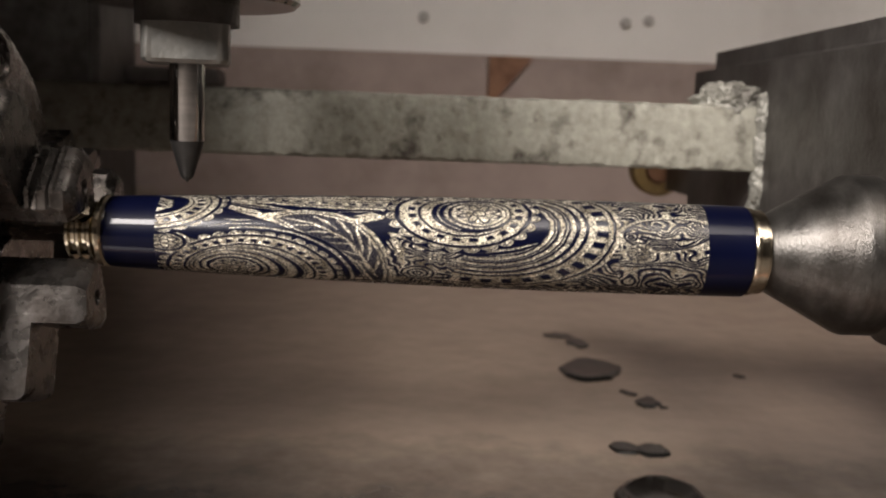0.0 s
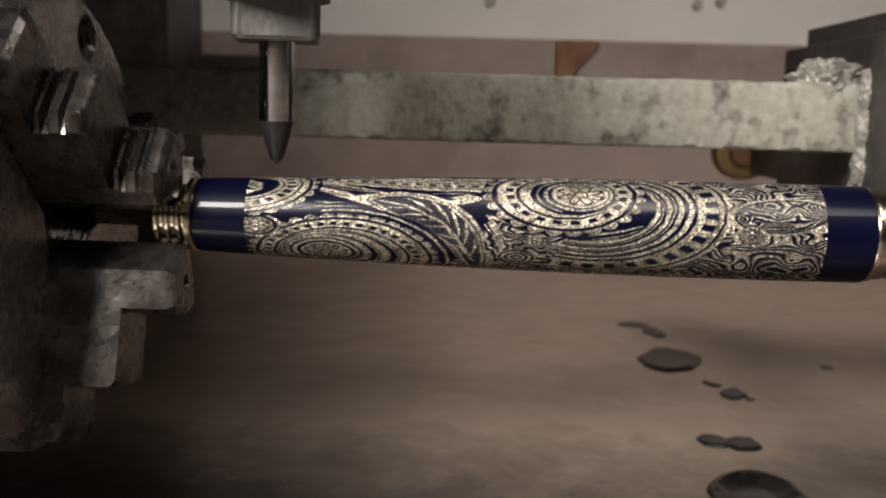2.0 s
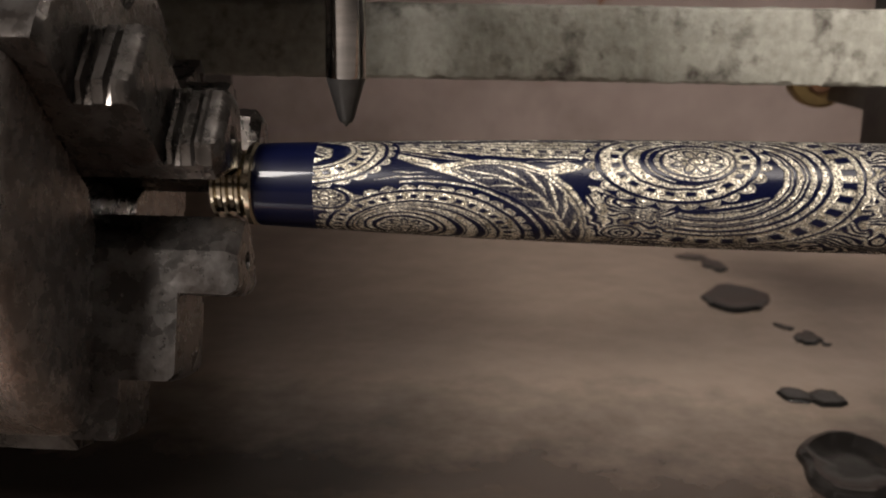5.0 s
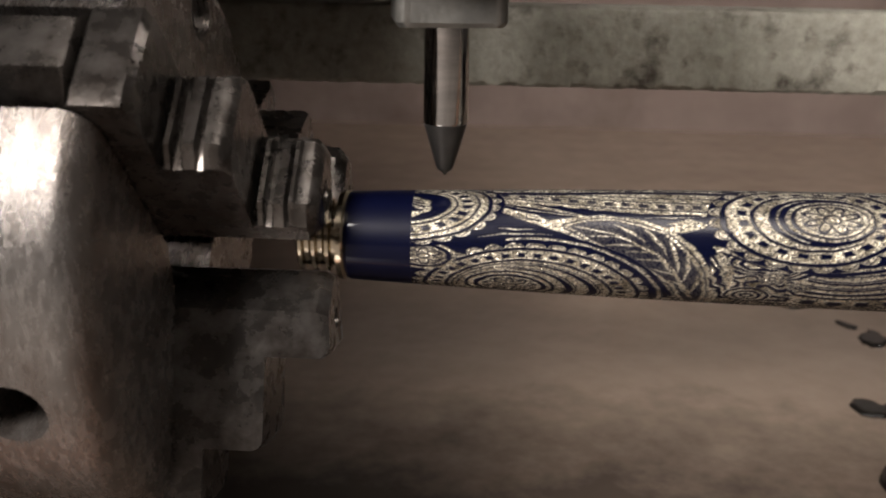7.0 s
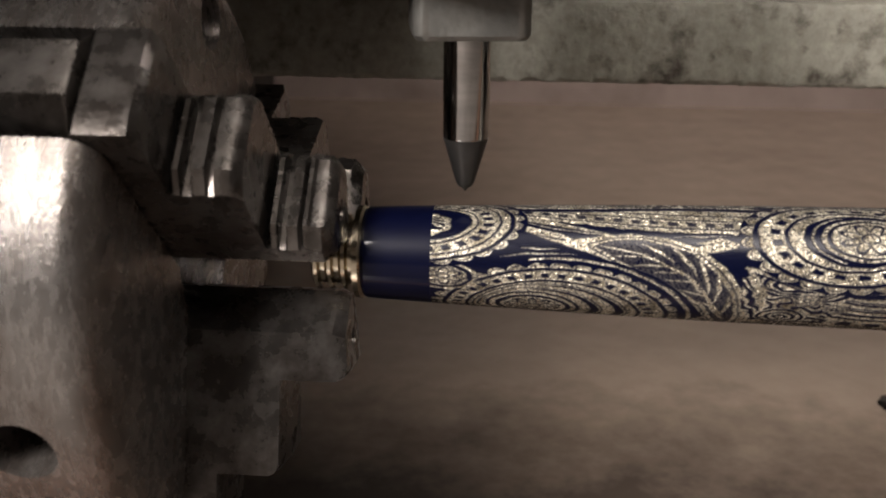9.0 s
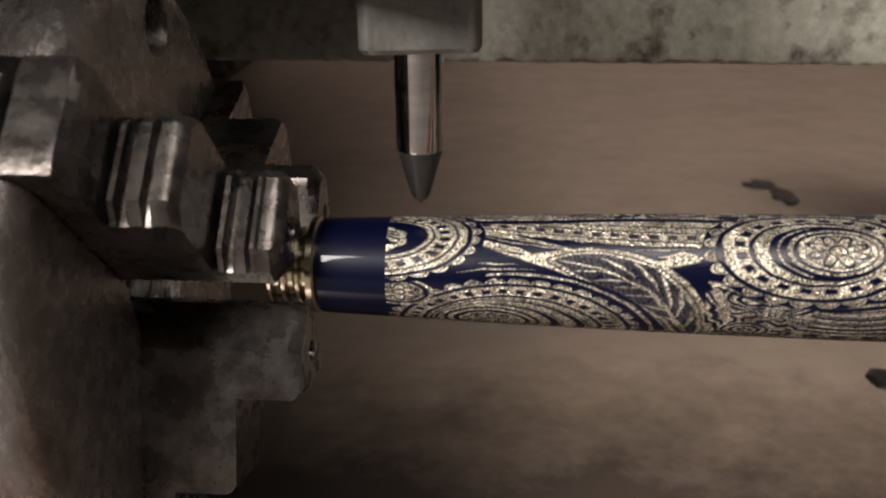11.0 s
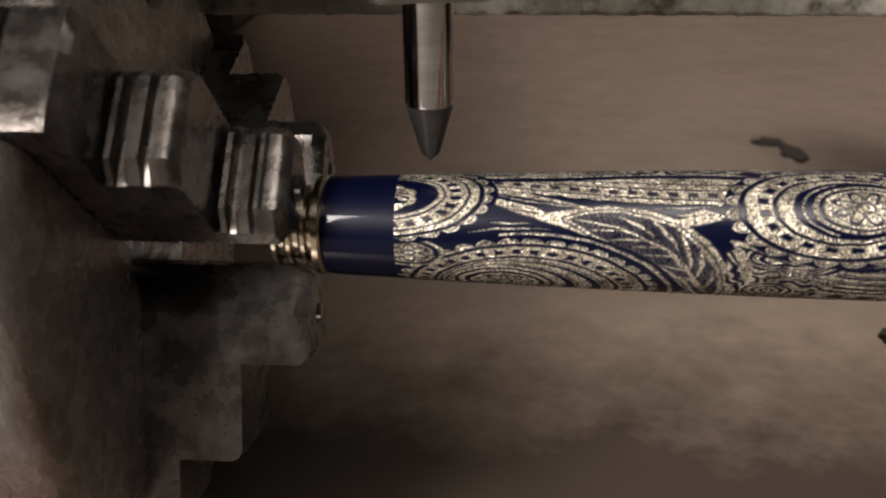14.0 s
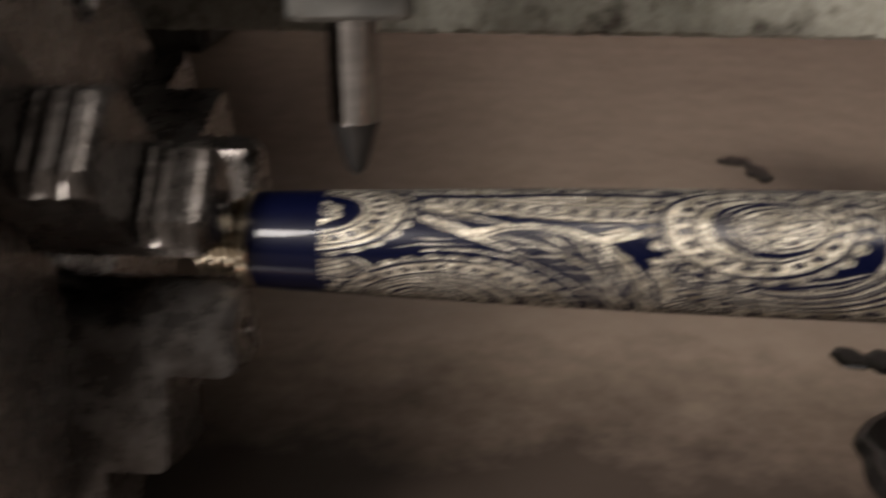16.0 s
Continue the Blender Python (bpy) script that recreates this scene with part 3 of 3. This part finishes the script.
def jaw_mesh(grooved=True):
    """A stepped jaw in local (x, across, out): three outer steps, each with a groove, and a wedge at the inside."""
    # outer outline from the nose back: x, out
    outer = [(-51.8, 11.6), (-52.3, 12.3), (-52.9, 12.6), (-53.9, 12.6), (-54.2, 12.9), (-54.6, 12.9), (-54.9, 11.6), (-55.2, 12.5), (-56.2, 12.5), (-56.4, 11.0), (-57.0, 11.0), (-57.2, 12.8), (-57.7, 12.8), (-58.3, 11.3),
             (-58.3, 21.8), (-58.8, 22.5), (-59.4, 22.8), (-60.6, 22.8), (-60.8, 21.4), (-61.3, 21.4), (-61.5, 22.7), (-62.6, 22.7), (-62.8, 20.9), (-63.6, 20.9), (-63.8, 22.6), (-64.3, 22.6), (-64.8, 21.4),
             (-64.8, 29.8), (-65.4, 30.6), (-69.8, 30.6), (-70.2, 30.2), (-70.3, 31.8), (-70.6, 32.0), (-79.5, 32.0), (-80.0, 31.8)]
    if not grooved:
        outer = [(-51.5, 12.2), (-51.9, 13.0), (-52.5, 13.5), (-58.3, 13.5), (-58.35, 22.6), (-58.8, 23.3), (-59.4, 23.6), (-64.8, 23.6), (-64.85, 29.8), (-65.4, 30.6), (-69.8, 30.6), (-70.2, 30.2), (-70.3, 31.8), (-70.6, 32.0), (-79.5, 32.0), (-80.0, 31.8)]
    # the corners are ground off, so that the grooves run out in notches at the sides
    flat = [(x, max(r, 12.5) if -58.35 < x < -52.5 else max(r, 22.5) if -64.85 < x < -59 else r) for x, r in outer]
    edge = 3.7 if grooved else 5.0
    bm = bmesh.new()
    rows = []
    for u in (-5.3, -edge, -2.4, -1.2, 0.0, 1.2, 2.4, edge, 5.3):
        inside = 4.15 + max(abs(u) - 1.2, 0) * 1.0

        def across(x):
            return u * (0.5 if x < -70.25 else 0.8 if x > -52.0 else 0.9 if x > -52.5 else 1.0)

        def ground(x):
            return 0.0 if abs(u) < 5 else 0.0 if x < -70.25 else 0.3 if not grooved or x < -64.9 else 1.8

        row = [bm.verts.new(Vector((x, across(x), r - ground(x))) * MM) for x, r in (flat if abs(u) > 5 or not grooved else outer)]
        row += [bm.verts.new(Vector((-80.0, u * 0.5, inside)) * MM), bm.verts.new(Vector((-70.2, u, inside)) * MM), bm.verts.new(Vector((-53.0, u, inside)) * MM), bm.verts.new(Vector((-51.8, u * 0.8, inside + 0.5)) * MM)]
        rows.append(row)
    n = len(rows[0])
    for p, q in zip(rows, rows[1:]):
        for k in range(n):
            f = bm.faces.new((p[k], p[(k + 1) % n], q[(k + 1) % n], q[k]))
    # each side in three flat pieces: the nose, the steps and the guide
    first = next(k for k, (x, _) in enumerate(outer) if x < -52.5)
    last = max(k for k, (x, _) in enumerate(outer) if x > -70.25)
    for row in (rows[0], rows[-1]):
        bm.faces.new(row[:first + 1] + row[-2:])
        bm.faces.new(row[first:last + 1] + row[-3:-1])
        bm.faces.new(row[last:-2])
    return bm


for turn in JAW_TURNS:
    jaw = part("jaw", move(jaw_mesh(turn > 0), toward(turn)), JAW, chuck, "stepped hardened steel jaw")
    drill = part("cutter", move(move(lathe([(-53.6, 0.9), (-51.0, 1.25)], 24), Matrix.Translation((0, 0, 0.0092))), toward(turn)), JAW)
    carve(jaw, [drill])

headstock = thing("headstock", "dark oily iron headstock that carries the chuck", "headstock")
part("casting", box(-340, -135, -70, 80, TRAY_Z, 190, 8), CAST, headstock)
# Three unseen boxes added to keep the key off panel, bar and left tray.
part("panel_blocker", box(-340, -157, -70, 80, 190, 270, 4), CAST, headstock)
part("key_blocker", box(-230, -90, -70, 80, 62, 150, 4), CAST, headstock, "overhanging unseen box added to block the key lamp")
part("blocker_lip", box(-230, -122, -99, -68, 62, 92, 3), CAST, headstock)
part("spindle_nose", lathe([(-136, 4), (-136, 24), (-120, 24), (-120, 4)], 64), STEEL, headstock)

# ---- the live centre and its bracket ----
centre = thing("live_centre", "worn steel live centre with a blunt cone", "lathe centre")
part("cone", lathe([(39.2, 1.0), (39.2, 4.6), (39.7, 5.1), (50.6, 11.0), (51.2, 11.2), (55.0, 11.2), (55.5, 10.7), (55.5, 4.0)], 128), STEEL, centre)
part("bearing_body", lathe([(55.5, 4.0), (55.5, 9.2), (57.5, 9.6), (58.0, 12.5), (80.0, 12.5), (80.0, 4.0)], 96), CAST, centre)

def rough_bar():
    """A flat bar whose rounded edges are chipped and uneven."""
    section = [(62.9, 8.4), (73, 8.4), (74, 9.4), (74, 20.5), (73, 21.5), (62.9, 21.5), (62.3, 21.2), (62.0, 20.6), (62.0, 17), (62.0, 13), (62.0, 9.3), (62.3, 8.7)]
    bm = bmesh.new()
    rings = []
    for k in range(401):
        x = -140 + 200.4 * k / 400
        ring = []
        for i, (y, z) in enumerate(section):
            chip = 0.35 if y < 63 and not 9.5 < z < 20 else 0.08
            n = noise.noise(Vector((x * 0.35, i * 0.9, 2.0))) + 0.8 * noise.noise(Vector((x * 1.4, i * 1.7, 9.0)))
            ring.append(bm.verts.new(Vector((x, y + chip * max(n, -0.2), z + chip * 0.6 * n)) * MM))
        rings.append(ring)
    m = len(section)
    for p, q in zip(rings, rings[1:]):
        for k in range(m):
            bm.faces.new((p[k], p[(k + 1) % m], q[(k + 1) % m], q[k]))
    bm.faces.new(rings[0]), bm.faces.new(rings[-1])
    return bm


bracket = thing("tailstock_bracket", "dark iron tailstock block with a welded grey bar", "tailstock")
part("block", box(60, 260, -24, 121, -13, 35.5, 5.0, 5), CAST, bracket)
part("pedestal", box(170, 255, -10, 110, TRAY_Z, -13), CAST, bracket)
part("bar", rough_bar(), BAR_PAINT, bracket, "weathered grey painted flat bar")


def weld_mass(at, radii, seed):
    """A cooled mass of weld metal, rippled and pitted."""
    bm = bmesh.new()
    bmesh.ops.create_icosphere(bm, subdivisions=5, radius=1.0)
    for v in bm.verts:
        p = Vector(v.co[k] * radii[k] for k in range(3))
        n = noise.noise(p * 0.45 + Vector((seed, 0, 0))) * 0.22 + noise.noise(p * 1.2 + Vector((0, seed, 0))) * 0.16 + noise.noise(p * 2.6) * 0.09
        v.co = (Vector(at) + p * (1 + n)) * MM
    return bm


for k, (y, z, r) in enumerate(((62.3, 20, 4.5), (62.0, 13, 4.8), (62.3, 6, 4.4), (64.5, -1, 4.6), (67, -7, 4.0))):
    part("weld_bead", weld_mass((60.0, y, z), (1.9, 2.0, r), 8 + 3 * k), WELD, bracket, "rough bright weld bead")
part("weld_bead", weld_mass((54.5, 67.5, 21.5), (7.5, 5.5, 4.6), 5), WELD, bracket, "thick uneven weld on the bar's end")

knob = thing("brass_bush", "dull brass bush with a dark bore behind the bar", "bush")
part("flange", move(lathe([(0, 2.5), (0, 7.2), (0.8, 7.7), (6, 7.7), (6, 2.5)], 48, "z"), Matrix.Translation((0.060, 0.148, 0.0045)) @ pose(0, 0, 0, -90, 0, 0)), OLD_BRASS, knob)
part("stem", box(62, 82, 121, 153, -1, 8), CAST, knob)
part("pin", move(lathe([(0.6, 0.3), (0.6, 3.6), (1.2, 4.0), (9, 4.0), (9, 0.3)], 32, "z"), Matrix.Translation((0.060, 0.1465, 0.0045)) @ pose(0, 0, 0, -90, 0, 0)), PIN, knob, "rusty pin")

column = thing("machine_column", "dark oily iron column against the back wall", "column")
part("upright", box(-420, -158, 330, 394.5, TRAY_Z, 300, 4), CAST, column)
part("ledge", box(-158, -112, 372, 394.5, 29, 37, 1), CAST, column)

scrap = thing("rusty_plate", "small three-cornered rusty plate on the back board", "plate")
part("sheet", move(prism([(25, 22), (48, 49.5), (25, 49.5)], -394, -391, 0.4), Matrix.Rotation(math.pi / 2, 4, "X")), RUST, scrap)

for x, z in ((-9.8, 68.4), (96.5, 69.4), (108.3, 71.3)):
    screw = thing("panel_screw", "small dark screw head in the white panel", "screw", group="panel screws")
    part("head", move(lathe([(0, 0.4), (0, 2.2), (1.2, 2.9), (2.0, 2.9), (2.0, 0.4)], 24, "z"), Matrix.Translation((x * MM, 0.396, z * MM)) @ pose(0, 0, 0, -90, 0, 0)), SCREW, screw)


def puddle(cx, cy, rx, ry, turn, seed, lobes=0.2, rise=0.7, dished=0.0):
    """A thick drop of oil with an uneven outline on the tray."""
    bm = bmesh.new()
    rings = []
    n = 48
    for f, h in ((1.0, 0.0), (0.985, 0.45), (0.93, 0.8), (0.82, 1.0), (0.6, 1.0 - dished), (0.3, 1.0 - dished)):
        ring = []
        for k in range(n):
            a = 2 * math.pi * k / n
            w = 1 + lobes * (noise.noise(Vector((math.cos(a) * 1.2, math.sin(a) * 1.2, seed))) + 0.5 * noise.noise(Vector((math.cos(a) * 3, math.sin(a) * 3, seed + 5))))
            x, y = rx * w * f * math.cos(a), ry * w * f * math.sin(a)
            c, s = math.cos(radians(turn)), math.sin(radians(turn))
            ring.append(bm.verts.new(Vector((cx + x * c - y * s, cy + x * s + y * c, TRAY_Z - 0.05 + h * rise)) * MM))
        rings.append(ring)
    for p, q in zip(rings, rings[1:]):
        for k in range(n):
            bm.faces.new((p[k], p[(k + 1) % n], q[(k + 1) % n], q[k]))
    bm.faces.new(rings[-1])
    return bm


def oil(bm, label):
    return tagged(part("oil_drop", bm, OIL), label, "oil drop", "oil drops on the tray")


oil(puddle(45, 189, 3.4, 8.0, 6, 1.3, 0.45), "ragged black oil drip on the beige tray")
oil(puddle(40.3, 199, 5.0, 4.2, 15, 2.9, 0.6, 0.5), "thin black wing of oil beside a ragged drip")
oil(puddle(44.0, 151, 9.0, 13.0, -8, 2.1, 0.25, 1.2, 0.35), "oval glossy black oil drop on the beige tray")
oil(puddle(53.8, 118.5, 3.2, 5.2, 0, 3.7, 0.5), "small black oil spot on the beige tray")
oil(puddle(50.6, 127, 1.4, 3.2, 30, 4.2, 0.5, 0.4), "thin black oil streak on the beige tray")
oil(puddle(40.5, 80.5, 3.6, 3.9, 10, 5.4, 0.3), "black oil spot joined to another on the tray")
oil(puddle(46.3, 79.5, 4.0, 4.4, -10, 6.1, 0.3), "black oil spot joined to another on the tray")
oil(puddle(41.0, 47.5, 9.6, 15.0, -12, 7.9, 0.2, 1.6, 0.75), "large dished black oil drop on the beige tray")
oil(puddle(57.0, 114.5, 1.2, 1.2, 0, 8.8, 0.4, 0.4), "tiny black oil spot on the beige tray")
oil(puddle(88, 150, 1.8, 2.2, 0, 9.4, 0.4, 0.3), "faint dark oil spot on the beige tray")

# ---- the engraving tool ----
TOOL_X = -40.0
tool = thing("engraving_spindle", "steel engraving spindle with a pointed carbide tool", "spindle")


def flatted(radius, flat, z0, z1):
    """A round nut with four wrench flats, turned a little to the right."""
    bm = bmesh.new()
    rings = []
    for z, shrink in ((z0, 0.45), (z0 + 0.5, 0.0), (z1, 0.0)):
        ring = []
        for k in range(120):
            a = 2 * math.pi * k / 120
            x, y = radius * math.cos(a), radius * math.sin(a)
            x, y = max(-flat, min(flat, x)), max(-flat, min(flat, y))
            n = math.hypot(x, y)
            x, y = x * (n - shrink) / n, y * (n - shrink) / n
            t = radians(9)
            ring.append(bm.verts.new(Vector((x * math.cos(t) - y * math.sin(t), x * math.sin(t) + y * math.cos(t), z)) * MM))
        rings.append(ring)
    for p, q in zip(rings, rings[1:]):
        for k in range(120):
            bm.faces.new((p[k], p[(k + 1) % 120], q[(k + 1) % 120], q[k]))
    bm.faces.new(rings[0]), bm.faces.new(rings[-1])
    return bm


def tool_part(name, bm, mat, label=""):
    return part(name, move(bm, Matrix.Translation((TOOL_X * MM, 0, 1.2 * MM))), mat, tool, label)


tool_part("shank", lathe([(11.4, 2.2), (11.7, 2.35), (30, 2.35)], 48, "z"), BRIGHT)
tool_part("tip", lathe([(5.9, 0.1), (6.2, 0.3), (6.45, 0.75), (6.9, 0.98), (11.5, 2.3)], 48, "z"), CARBIDE, "dark carbide cone point")
tool_part("collet_nut", flatted(7.4, 5.6, 21.8, 27.0), NUT, "grey collet nut with wrench flats")
tool_part("collar", lathe([(27.0, 2.4), (27.0, 6.9), (29.8, 6.9), (29.8, 2.4)], 48, "z"), CAST)
tool_part("holder", lathe([(29.8, 2.4), (29.8, 14.4), (30.4, 15.0), (80, 15.0), (80, 2.4)], 96, "z"), BRIGHT)
# The head is out of view; its bulk is added to shade the left tray.
tool_part("head", box(-110, 30, -25, 130, 80, 220, 4), CAST, "unseen dark iron spindle head, enlarged to shade the tray")
